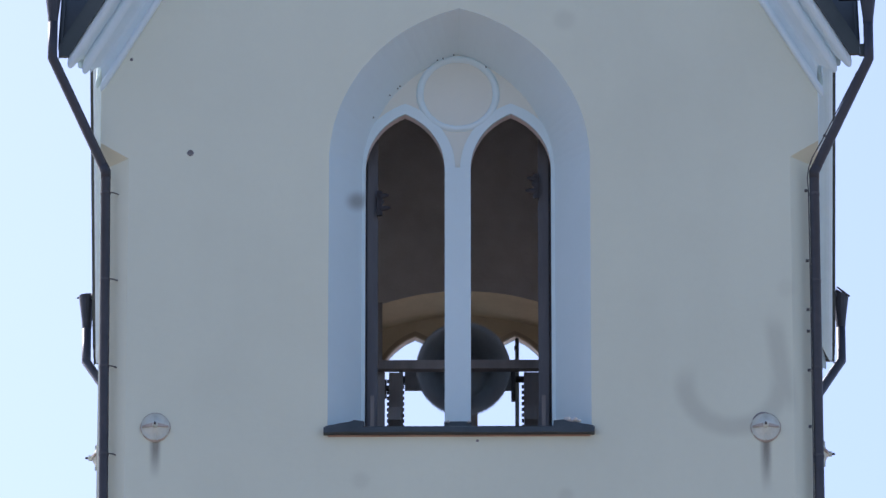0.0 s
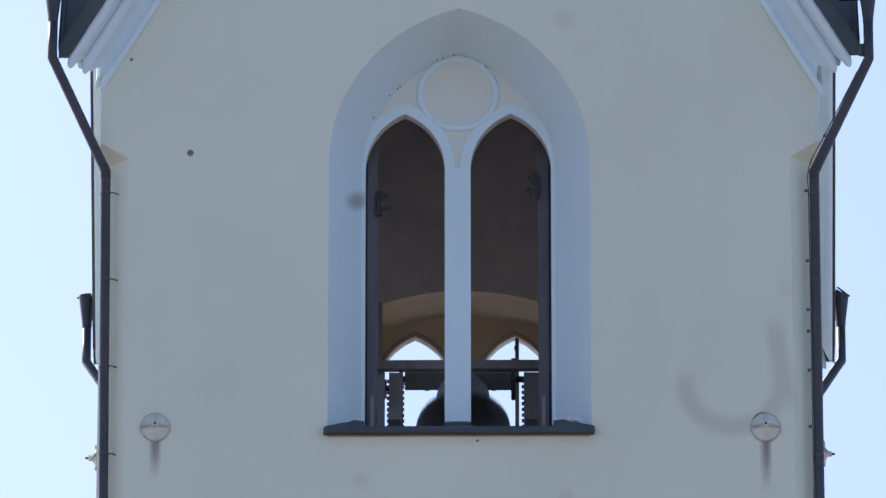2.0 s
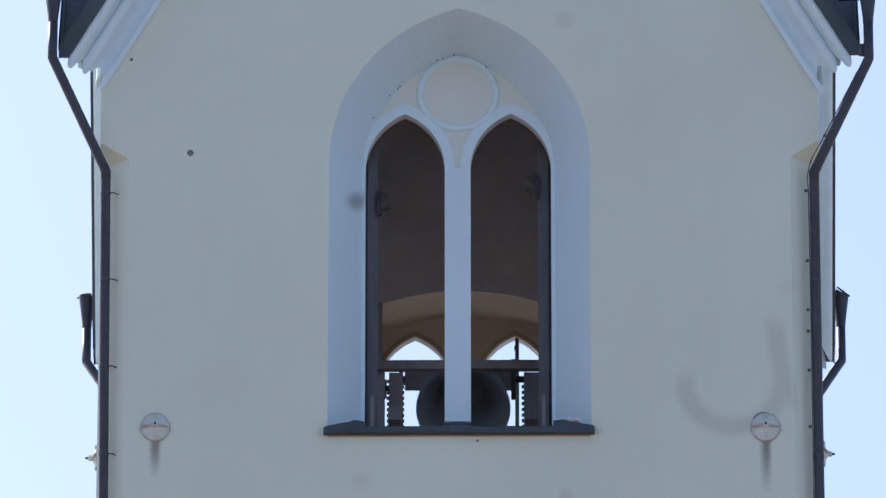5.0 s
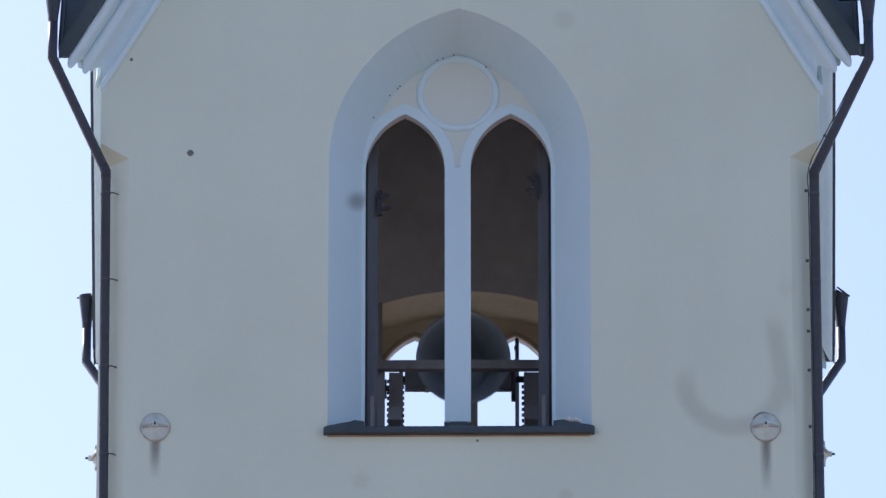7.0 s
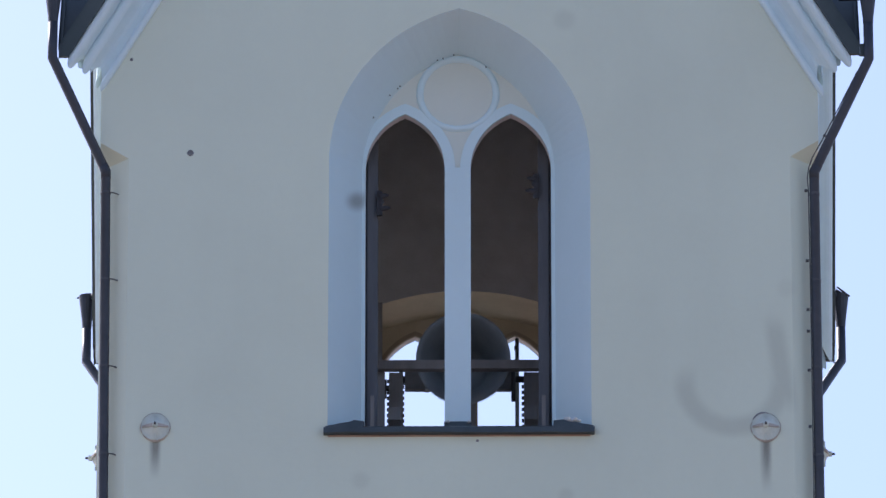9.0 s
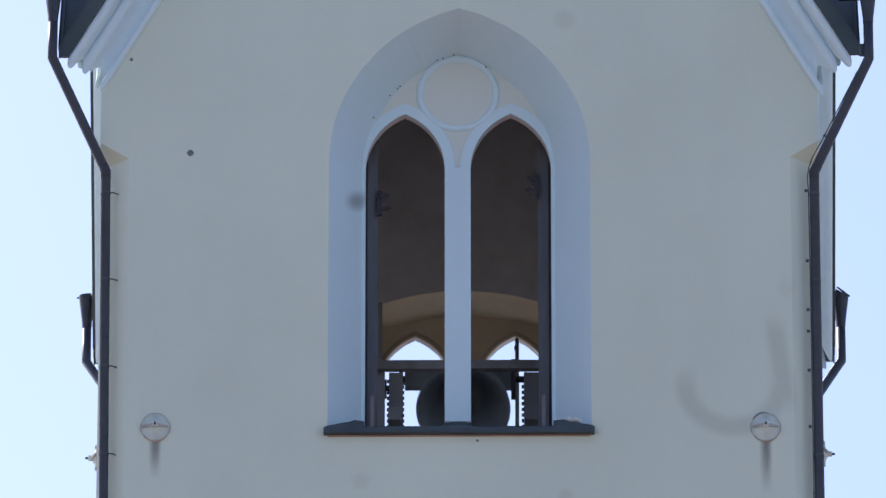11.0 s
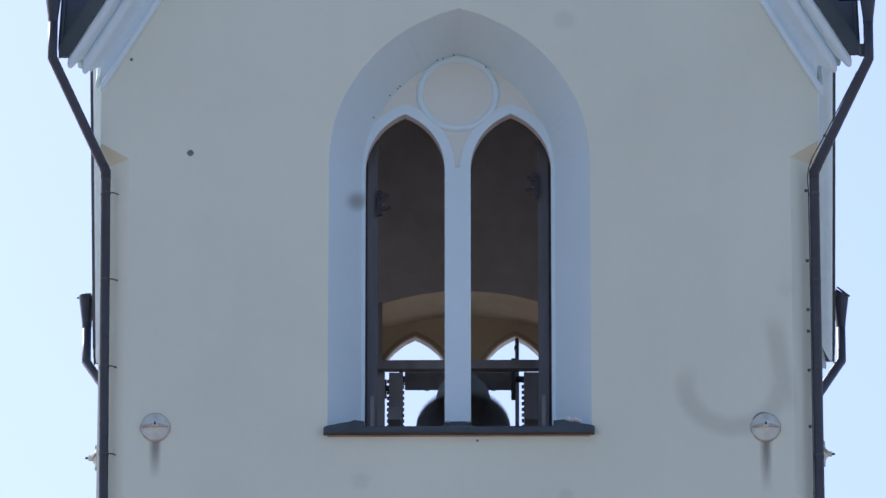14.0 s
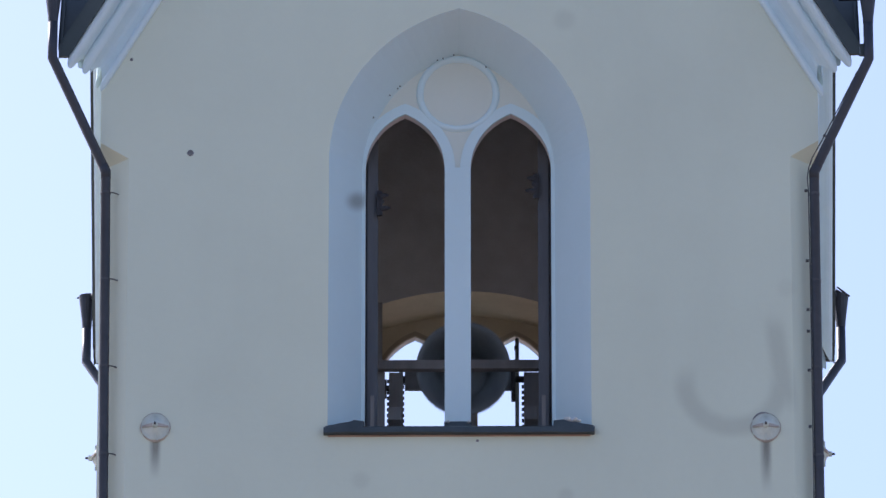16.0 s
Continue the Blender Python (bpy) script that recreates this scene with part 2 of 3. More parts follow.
def build_ground():
    bm = bmesh.new()
    vs = [bm.verts.new((x, y, 0)) for x, y in ((-3000, -3000), (3000, -3000), (3000, 3000), (-3000, 3000))]
    bm.faces.new(vs)
    bmesh.ops.subdivide_edges(bm, edges=bm.edges[:], cuts=24, use_grid_fill=True)
    g = part("ground", bm, M_GROUND)
    tagged(g, "unseen ground round the church tower, coloured for warm bounced light", "ground", kind="structure")


def build_wall(tower):
    a = HW - CH
    e = 41.80 + 0.55
    face = [(-a, 0), (-a, 41.04), (-HW, 41.23), (-HW, e), (0, e + HW * RISE), (HW, e), (HW, 41.23), (a, 41.04), (a, 0)]
    inner = [(-(HW - YI), FLOOR - 0.4), (-(HW - YI), 45.2), (HW - YI, 45.2), (HW - YI, FLOOR - 0.4)]
    for niche, turns in ((NICHE_FRONT, SIDES[:1]), (NICHE, SIDES[1:])):
        bm = bmesh.new()
        sheet(bm, [face, OUTER], 0.0, 0)
        loft(bm, OUTER, 0.0, SPLAY, YT, 1)
        sheet(bm, [inner, niche], YI, 2)
        loft(bm, niche, YB, niche, YI, 3)
        # chamfered corner and its stop
        q = [bm.verts.new(p) for p in ((-HW, CH, 0), (-a, 0, 0), (-a, 0, 41.04), (-HW, CH, 41.04), (-HW, 0, 41.23))]
        bm.faces.new(q[:4]).material_index = 0
        bm.faces.new((q[2], q[3], q[4])).material_index = 0
        w = part("wall", bm, [M_CREAM, M_WHITE, M_INNER, M_NICHE], tower)
        w.matrix_basis = turns[0]
        for m in turns[1:]:
            twin(w, m)


def build_window(tower):
    """Stone tracery: two lancets under a ring."""
    bm = bmesh.new()
    sheet(bm, [SPLAY, *LANCETS], YT, 0)
    sheet(bm, [NICHE_FRONT, *LANCETS], YB, 1)
    for lp in LANCETS:
        loft(bm, lp, YT, lp, YB, 2)
    win = part("window", bm, [M_FIELD, M_NICHE, M_REVEAL], tower, "cream plastered tracery with two open pointed lancets")
    for x, w in LIGHTS:
        inside = pointed(x, w, 38.20, 41.21, 0.65, 14)
        out = pointed(x, w, 38.20, 41.21, 0.65, 14, grow=0.115)
        bm = bmesh.new()
        loft(bm, inside, YT - 0.03, out, YT - 0.022, 0, False)
        loft(bm, inside, YT - 0.03, inside, YT + 0.004, 0, False)
        loft(bm, out, YT - 0.022, out, YT + 0.004, 0, False)
        part("moulding", bm, M_WHITE, win, "white painted band round a lancet")
    for x, w in LIGHTS:     # dark rebate band added round each lancet's inner side, shading put into its colour
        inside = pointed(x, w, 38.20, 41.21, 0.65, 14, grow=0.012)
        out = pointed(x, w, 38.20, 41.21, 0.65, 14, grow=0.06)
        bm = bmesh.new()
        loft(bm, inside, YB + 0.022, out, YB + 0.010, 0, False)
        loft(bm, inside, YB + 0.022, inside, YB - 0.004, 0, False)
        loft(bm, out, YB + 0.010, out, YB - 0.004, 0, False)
        part("rebate", bm, M_SHADED, win, "plaster rebate on the inner side with its shading in the colour")
    boxed("mullion", (-0.163, 0.118, YT - 0.033, YT + 0.01, 38.21, 41.22), M_WHITE, win, 0.008, "white painted mullion")
    bm = bmesh.new()
    n = 56
    prof = [(0.375, 0.004), (0.385, -0.022), (0.405, -0.036), (0.43, -0.036), (0.447, -0.022), (0.455, 0.004)]
    lathe(bm, prof, n, axis="y")
    ring = part("ring", bm, M_WHITE, win, "white plaster ring moulding", smooth=True)
    ring.matrix_basis = Matrix.Translation((-0.018, YT, 42.105))
    # metal sill
    bm = bmesh.new()
    sec = [(-0.09, 37.815), (-0.09, 37.875), (-0.07, 37.885), (YT, 38.205), (YI, 38.22), (YI, 38.16), (0.0, 37.815)]
    rows = []
    for x, h in ((-1.445, 1.0), (-1.2, 1.0), (-1.0, 1.0), (-0.5, 1.0), (0, 1.0), (0.5, 1.0), (1.0, 1.0), (1.2, 1.0), (1.437, 1.0)):
        jig = 0.006 * math.sin(x * 9.0)
        rows.append([bm.verts.new((x if i < 3 or i > 5 else max(-1.34, min(1.34, x)), y, z + (jig if i < 3 else 0))) for i, (y, z) in enumerate(sec)])
    for r0, r1 in zip(rows, rows[1:]):
        for k in range(len(sec)):
            bm.faces.new((r0[k], r0[(k + 1) % len(sec)], r1[(k + 1) % len(sec)], r1[k]))
    bm.faces.new(rows[0]), bm.faces.new(rows[-1])
    part("sill", bm, M_SILL, win, "dark sheet metal sill with crumpled ends")
    boxed("mortar_bed", (-1.40, 1.39, -0.010, 0.05, 37.797, 37.815), M_MORTAR, win, 0.004, "reddish mortar strip under the sill")
    for sx, x0, x1 in ((-1, -1.43, -1.02), (1, 1.0, 1.425)):
        bm = bmesh.new()
        lo, hi = [], []
        n = 9
        for k in range(n):
            f = k / (n - 1)
            x = (x0 + (x1 - x0) * f) if sx < 0 else (x1 + (x0 - x1) * f)
            top = 0.02 + 0.095 * min(1.0, f * 1.15) * (1.0 if f < 0.9 else 0.75) + 0.014 * math.sin(k * 2.4) * f
            lo.append((bm.verts.new((x, -0.088, 37.87)), bm.verts.new((x, 0.45, 37.87 + 0.23))))
            hi.append((bm.verts.new((x, -0.085, 37.873 + top * 0.75)), bm.verts.new((x, 0.45, 37.87 + 0.23 + top * 0.6))))
        for k in range(n - 1):
            bm.faces.new((lo[k][0], lo[k + 1][0], hi[k + 1][0], hi[k][0]))
            bm.faces.new((hi[k][0], hi[k + 1][0], hi[k + 1][1], hi[k][1]))
            bm.faces.new((lo[k][1], hi[k][1], hi[k + 1][1], lo[k + 1][1]))
        for k in (0, n - 1):
            bm.faces.new((lo[k][0], hi[k][0], hi[k][1], lo[k][1]))
        part("sill_end", bm, M_SILL, win)
    for x, z in ((-1.082, 41.406), (-0.936, 41.788), (-0.759, 42.050), (-0.673, 42.131), (-0.648, 42.158), (-0.242, 42.467), (-0.181, 42.487), (-0.064, 42.527), (0.287, 42.384)):
        bm = bmesh.new()
        bmesh.ops.create_icosphere(bm, subdivisions=1, radius=0.010)
        o = part("chip", bm, M_SILL, win)
        o.matrix_basis = Matrix.Translation((x, 0.60, z))
    boxed("mullion_foot", (-0.17, 0.124, YT - 0.06, YT + 0.02, 38.15, 38.235), M_SILL, win, 0.01)
    for m in SIDES[1:]:
        copy_thing(win, m)
    return win


def cornice_profile():
    """Height above the lower edge, square to the rake, and projection from the wall."""
    pts = [(0.0, 0.0), (0.0, 0.035)]
    pts += [(0.035 - 0.035 * math.cos(w), 0.035 + 0.03 * math.sin(w)) for w in (0.5, 1.0, 1.57, 2.1, 2.6)]
    pts += [(0.075, 0.012), (0.14, 0.014), (0.17, 0.03), (0.19, 0.07), (0.203, 0.13), (0.208, 0.16)]
    pts += [(0.268 - 0.06 * math.cos(w), 0.19 + 0.065 * math.sin(w)) for w in (0.0, 0.4, 0.8, 1.2, 1.7, 2.2, 2.7)]
    pts += [(0.330, 0.245), (0.335, 0.32)]
    pts += [(0.396 - 0.062 * math.cos(w), 0.345 + 0.072 * math.sin(w)) for w in (0.0, 0.4, 0.8, 1.2, 1.7, 2.2, 2.8)]
    return pts + [(0.458, 0.0)]


def rake(sgn, ends):
    """One moulded rake; ends: how far the outer roll, inner roll, cove and lowest bead stop short of the mitre."""
    prof = cornice_profile()
    bm = bmesh.new()
    rings = []
    for s in (0.0, 0.25, 0.5, 0.75, 1.0):
        ring = []
        for n, pr in prof:
            x = (-HW - pr) * (1 - s)
            if s == 0:
                x += ends[0] if n > 0.332 else ends[1] if n > 0.204 else ends[2] if n > 0.072 else ends[3]
            ring.append(bm.verts.new((-sgn * x, -pr, 41.80 + 0.5 * n + (x + HW + 0.866 * n) * RISE)))
        rings.append(ring)
    for r0, r1 in zip(rings, rings[1:]):
        for k in range(len(prof)):
            bm.faces.new((r0[k], r0[(k + 1) % len(prof)], r1[(k + 1) % len(prof)], r1[k]))
    # close the end of the moulding back to the wall
    first = rings[0]
    back = [bm.verts.new((v.co.x - sgn * pr, 0.0, v.co.z + pr * RISE)) for v, (n, pr) in zip(first, prof)]
    for k in range(1, len(prof) - 2):
        bm.faces.new((first[k], first[k + 1], back[k + 1], back[k]))
    return bm


def build_cornices(tower):
    """Moulded rakes of each gable; at the front corners the side gables' rolls die into the front ones."""
    label = "white painted moulded gable cornice"
    for sgn, ends in ((-1, (0.066, 0.056, 0.014, 0.055)), (1, (0.056, 0.046, 0.012, 0.0))):
        c = part("gable_cornice", rake(sgn, ends), M_CORNICE, tower, label)
        twin(c, SIDES[2])
    for k in (1, 3):
        front = -1 if k == 1 else 1
        c = part("gable_cornice", rake(front, (0.18, 0.125, 0.12, 0.10)), M_CORNICE, tower, label)
        c.matrix_basis = SIDES[k]
        c = part("gable_cornice", rake(-front, (0.10, 0.10, 0.06, 0.06)), M_CORNICE, tower, label)
        c.matrix_basis = SIDES[k]


def build_roof(tower):
    """Crossed gable roofs of folded metal sheet with valleys at the corners."""
    H, top = HW + 0.445, 49.60
    for sgn in (-1, 1):
        bm = bmesh.new()
        tri = [Vector((0, 0, top)), Vector((0, -H, top)), Vector((sgn * H, -H, top - H * RISE))]
        a, b = [bm.verts.new(v) for v in tri], [bm.verts.new(v - Vector((0, 0, 0.11))) for v in tri]
        bm.faces.new(a), bm.faces.new(b)
        for i in range(3):
            bm.faces.new((a[i], a[(i + 1) % 3], b[(i + 1) % 3], b[i]))
        r = part("roof_slope", bm, M_ROOF, tower, "dark green sheet metal gable roof slope")
        r.matrix_basis = Matrix.Translation(MID)
        for k in (1, 2, 3):
            twin(r, Matrix.Translation(MID) @ Matrix.Rotation(radians(90 * k), 4, "Z"))
    # folded verge flashing in front of the roof edge, cut level at the valley
    for k in range(4):
        foot = 42.20 if k in (1, 3) else 42.05
        for sgn in (-1, 1):
            bm = bmesh.new()
            q = [(H, foot), (H, top - H * RISE), (0, top), (0, top - 0.255), ((top - 0.255 - foot) / RISE, foot)]
            a, b = ([bm.verts.new((sgn * x, y, z)) for x, z in q] for y in (-H - 0.006, -H + 0.04))
            bm.faces.new(a), bm.faces.new(b)
            for i in range(5):
                bm.faces.new((a[i], a[(i + 1) % 5], b[(i + 1) % 5], b[i]))
            r = part("verge_flashing", bm, M_ROOF, tower, "folded dark green verge flashing")
            r.matrix_basis = Matrix.Translation(MID) @ Matrix.Rotation(radians(90 * k), 4, "Z")
    # short strap that ties the hopper to the valley
    boxed("hopper_strap", (H + 0.002, H + 0.075, -H - 0.004, -H + 0.03, 42.03, 42.17), M_ROOF, tower, 0.004).matrix_basis = Matrix.Translation(MID)
    # standing seams on the roof planes
    bm = bmesh.new()
    for k in range(4):
        m = Matrix.Rotation(radians(90 * k), 4, "Z")
        for sgn in (-1, 1):
            y = -H + 0.03
            while y < -0.5:
                x1 = -y
                p0, p1 = Vector((0, y, top)), Vector((sgn * x1, y, top - x1 * RISE))
                q = [m @ p for p in (p0 + Vector((0, -0.012, -0.02)), p1 + Vector((0, -0.012, -0.02)), p1 + Vector((0, 0.012, -0.02)), p0 + Vector((0, 0.012, -0.02)))]
                vs = [bm.verts.new(v) for v in q] + [bm.verts.new(v + Vector((0, 0, 0.09))) for v in q]
                for f in ((0, 1, 5, 4), (2, 3, 7, 6), (4, 5, 6, 7), (1, 2, 6, 5)):
                    bm.faces.new([vs[i] for i in f])
                y += 0.6
    s = part("seams", bm, M_ROOF, tower)
    s.matrix_basis = Matrix.Translation(MID)


def build_rooms(tower):
    a = HW - YI
    boxed("floor", (-a, a, HW - a, HW + a, FLOOR - 0.3, FLOOR), M_WOOD, None, 0.0)
    tagged(bpy.data.objects["floor"], "dark timber belfry floor", "floor", kind="structure")
    boxed("ceiling", (-a, a, HW - a, HW + a, 45.0, 45.2), M_WOOD, None, 0.0)
    tagged(bpy.data.objects["ceiling"], "dark timber belfry ceiling", "ceiling", kind="structure")


def build_holes(tower):
    for x, z, r in ((-2.898, 41.106, 0.033), (-3.547, 42.213, 0.016)):
        bm = bmesh.new()
        lathe(bm, [(r * 0.55, -0.002), (r * 0.8, -0.012), (r, -0.010), (r * 1.1, 0.0)], 14, axis="y")
        bm.faces.new([v for v in bm.verts if abs(v.co.y + 0.002) < 1e-5])
        o = part("putlog_hole", bm, M_DARK, tower, "small dark hole with a chipped rim")
        o.matrix_basis = Matrix.Translation((x, 0, z))
    bm = bmesh.new()     # crack over the anchor
    lo, hi = [], []
    for k in range(11):
        a, w = radians(72 + 7.5 * k), 0.022 * math.sin(math.pi * (k + 0.3) / 10.6)
        lo.append(bm.verts.new((0.160 * math.cos(a), -0.005, 0.160 * math.sin(a))))
        hi.append(bm.verts.new(((0.162 + w) * math.cos(a), -0.003, (0.162 + w) * math.sin(a))))
    for k in range(10):
        bm.faces.new((lo[k], lo[k + 1], hi[k + 1], hi[k]))
    o = part("crack", bm, M_DARK, tower, "dark crack in the plaster over a wall anchor")
    o.matrix_basis = Matrix.Translation((3.255, 0, 37.890))
    for x, z in ((0.19, 37.75),):
        bm = bmesh.new()
        lathe(bm, [(0.0, -0.006), (0.012, -0.005), (0.016, 0.0)], 9, axis="y")
        o = part("chip", bm, M_DARK, tower)
        o.matrix_basis = Matrix.Translation((x, 0, z))


def build_anchor():
    th = empty("wall_anchor")
    bm = bmesh.new()
    lathe(bm, [(0.0, -0.075), (0.03, -0.072), (0.06, -0.055), (0.10, -0.032), (0.138, -0.016), (0.152, -0.022), (0.158, -0.014), (0.158, 0.0)], 40, axis="y")
    part("disc", bm, M_PLATE, th, smooth=True)
    for a0, a1, w in ((215, 325, 0.010), (40, 150, 0.007), (160, 205, 0.004), (-30, 30, 0.004)):
        bm = bmesh.new()
        ring = [(radians(a0 + (a1 - a0) * k / 14), w * math.sin(math.pi * k / 14)) for k in range(15)]
        lo = [bm.verts.new((0.153 * math.cos(a), -0.024, 0.153 * math.sin(a))) for a, _ in ring]
        hi = [bm.verts.new(((0.158 + q) * math.cos(a), -0.012, (0.158 + q) * math.sin(a))) for a, q in ring]
        ba = [bm.verts.new(((0.158 + q) * math.cos(a), 0.0, (0.158 + q) * math.sin(a))) for a, q in ring]
        for k in range(14):
            bm.faces.new((lo[k], lo[k + 1], hi[k + 1], hi[k]))
            bm.faces.new((hi[k], hi[k + 1], ba[k + 1], ba[k]))
        part("rim", bm, M_RUST, th, "dark dirty rim of the plate")
    bm = bmesh.new()
    for s in (-1, 1):
        q = [(0, 0.026), (s * 0.04, 0.024), (s * 0.14, 0.008), (s * 0.14, -0.006), (s * 0.05, -0.016), (0, -0.022)]
        f0 = [bm.verts.new((x, -0.088 + abs(x) * 0.35, z)) for x, z in q]
        f1 = [bm.verts.new((x, -0.02, z)) for x, z in q]
        bm.faces.new(f0)
        for k in range(5):
            bm.faces.new((f0[k], f0[k + 1], f1[k + 1], f1[k]))
    part("wedge", bm, M_RUST, th, "rusty iron wedge")
    bm = bmesh.new()
    lathe(bm, [(0.0, -0.118), (0.026, -0.116), (0.031, -0.108), (0.033, -0.06)], 8, axis="y")
    part("nut", bm, M_PLATE, th)
    bm = bmesh.new()
    lathe(bm, [(0.0, -0.150), (0.011, -0.148), (0.013, -0.14), (0.013, -0.10)], 12, axis="y")
    part("bolt", bm, M_IRON, th, "dark iron bolt", smooth=True)
    bm = bmesh.new()
    box(bm, -0.006, 0.006, -0.045, -0.015, 0.03, 0.145, 0.002)
    part("rib", bm, M_PLATE, th)
    bm = bmesh.new()
    box(bm, -0.006, 0.006, -0.045, -0.015, -0.145, -0.03, 0.002)
    part("rib", bm, M_PLATE, th)
    tagged(th, "round white painted wall anchor plate with rusty wedge", "wall anchor", "anchors of the tower walls")
    first = True
    for k, m in enumerate(SIDES):
        for x, z in ((-3.236, 37.912), (3.255, 37.890)):
            at = m @ Matrix.Translation((x if k in (0, 2) else math.copysign(3.06, x), 0, z))
            if first:
                th.matrix_basis, first = at, False
            else:
                copy_thing(th, at)


def build_downpipe():
    """A downpipe from the valley's hopper to the chamfered corner."""
    th = empty("downpipe")
    A, B, C = Vector((-4.378, -0.50, 42.46)), Vector((-4.378, -0.50, 42.015)), Vector((-3.812, 0.090, 40.93))
    bm = bmesh.new()
    tube(bm, [A, B, C, (C.x + 0.036, C.y, 36.0), (C.x + 0.036, C.y, 0.3)], 0.053, 14)
    part("pipe", bm, M_PIPE, th, smooth=True)
    bm = bmesh.new()
    tube(bm, [A - Vector((0, 0, 0.03)), A + Vector((0, 0, 0.06)), A + Vector((0, 0, 0.38)), A + Vector((0, 0, 0.40)), A + Vector((0, 0, 0.36))], [0.054, 0.060, 0.100, 0.105, 0.092], 14)
    part("hopper", bm, M_PIPE, th, "dark metal rainwater hopper")
    bm = bmesh.new()
    tube(bm, [(-4.36, -0.48, 42.83), (-4.28, -0.40, 42.80), (-4.10, -0.22, 42.90)], [0.03, 0.05, 0.07], 10)
    part("spout", bm, M_PIPE, th)
    bm = bmesh.new()
    tube(bm, [(-4.335, -0.36, 42.89), (-4.485, -0.45, 42.81)], 0.011, 6)
    part("brace", bm, M_IRON, th, "thin iron brace of the hopper")
    for z in (35.6, 32.4):
        bm = bmesh.new()
        tube(bm, [(C.x + 0.036, C.y, z), (C.x + 0.036, C.y, z + 0.06)], 0.0545, 14)
        part("sleeve", bm, M_PIPE, th, smooth=True)
    bm = bmesh.new()
    tube(bm, [C - Vector((0, 0, 0.08)), C, C + (B - C).normalized() * 0.08], 0.0555, 14)
    part("elbow", bm, M_PIPE, th, smooth=True)
    for k in range(14):
        z = 40.66 - 1.01 * k
        cx = C.x + 0.036 * min(1.0, (40.93 - z) / 4.93)
        bm = bmesh.new()
        tube(bm, [(cx, C.y, z), (cx, C.y, z + 0.025)], 0.057, 14)
        tube(bm, [(cx + 0.03, C.y - 0.035, z + 0.014), (cx + 0.10, C.y - 0.01, z + 0.012), (cx + 0.15, C.y + 0.03, z + 0.006)], 0.007, 6)
        part("bracket", bm, M_IRON, th, "iron pipe bracket")
    tagged(th, "dark painted metal downpipe at the tower corner", "downpipe", "downpipes of the tower")
    for m, dx, dz in zip(SIDES[1:], (0.04, 0.02, -0.035), (-0.05, 0.07, 0.09)):
        copy_thing(th, Matrix.Translation((dx, 0, dz)) @ m)


def build_cable():
    """A lightning conductor clipped to the downpipe."""
    th = empty("lightning_conductor")
    bm = bmesh.new()
    tube(bm, [(4.29, -0.42, 41.86), (3.910, -0.03, 41.22), (3.800, -0.01, 41.02), (3.760, 0.02, 40.91), (3.745, 0.03, 40.80), (3.755, 0.05, 40.66), (3.760, 0.05, 39.5), (3.720, 0.05, 0.3)], 0.0065, 6)
    part("cable", bm, M_IRON, th, smooth=True)
    for x, y, z in ((4.275, -0.44, 41.80), (3.935, -0.02, 41.275), (3.727, 0.05, 40.66), (3.727, 0.05, 39.84), (3.727, 0.05, 39.27), (3.727, 0.05, 39.02), (3.727, 0.05, 38.57), (3.727, 0.05, 37.92)):
        boxed("clip", (x - 0.014, x + 0.02, y - 0.02, y + 0.02, z - 0.010, z + 0.010), M_IRON, th, 0.004)
    tagged(th, "thin dark lightning conductor cable clipped to the downpipe", "cable")


# ---------------------------------------------------------------- belfry
BELL_X, BELL_Y, BELL_Z = 0.015, 3.87, 40.057


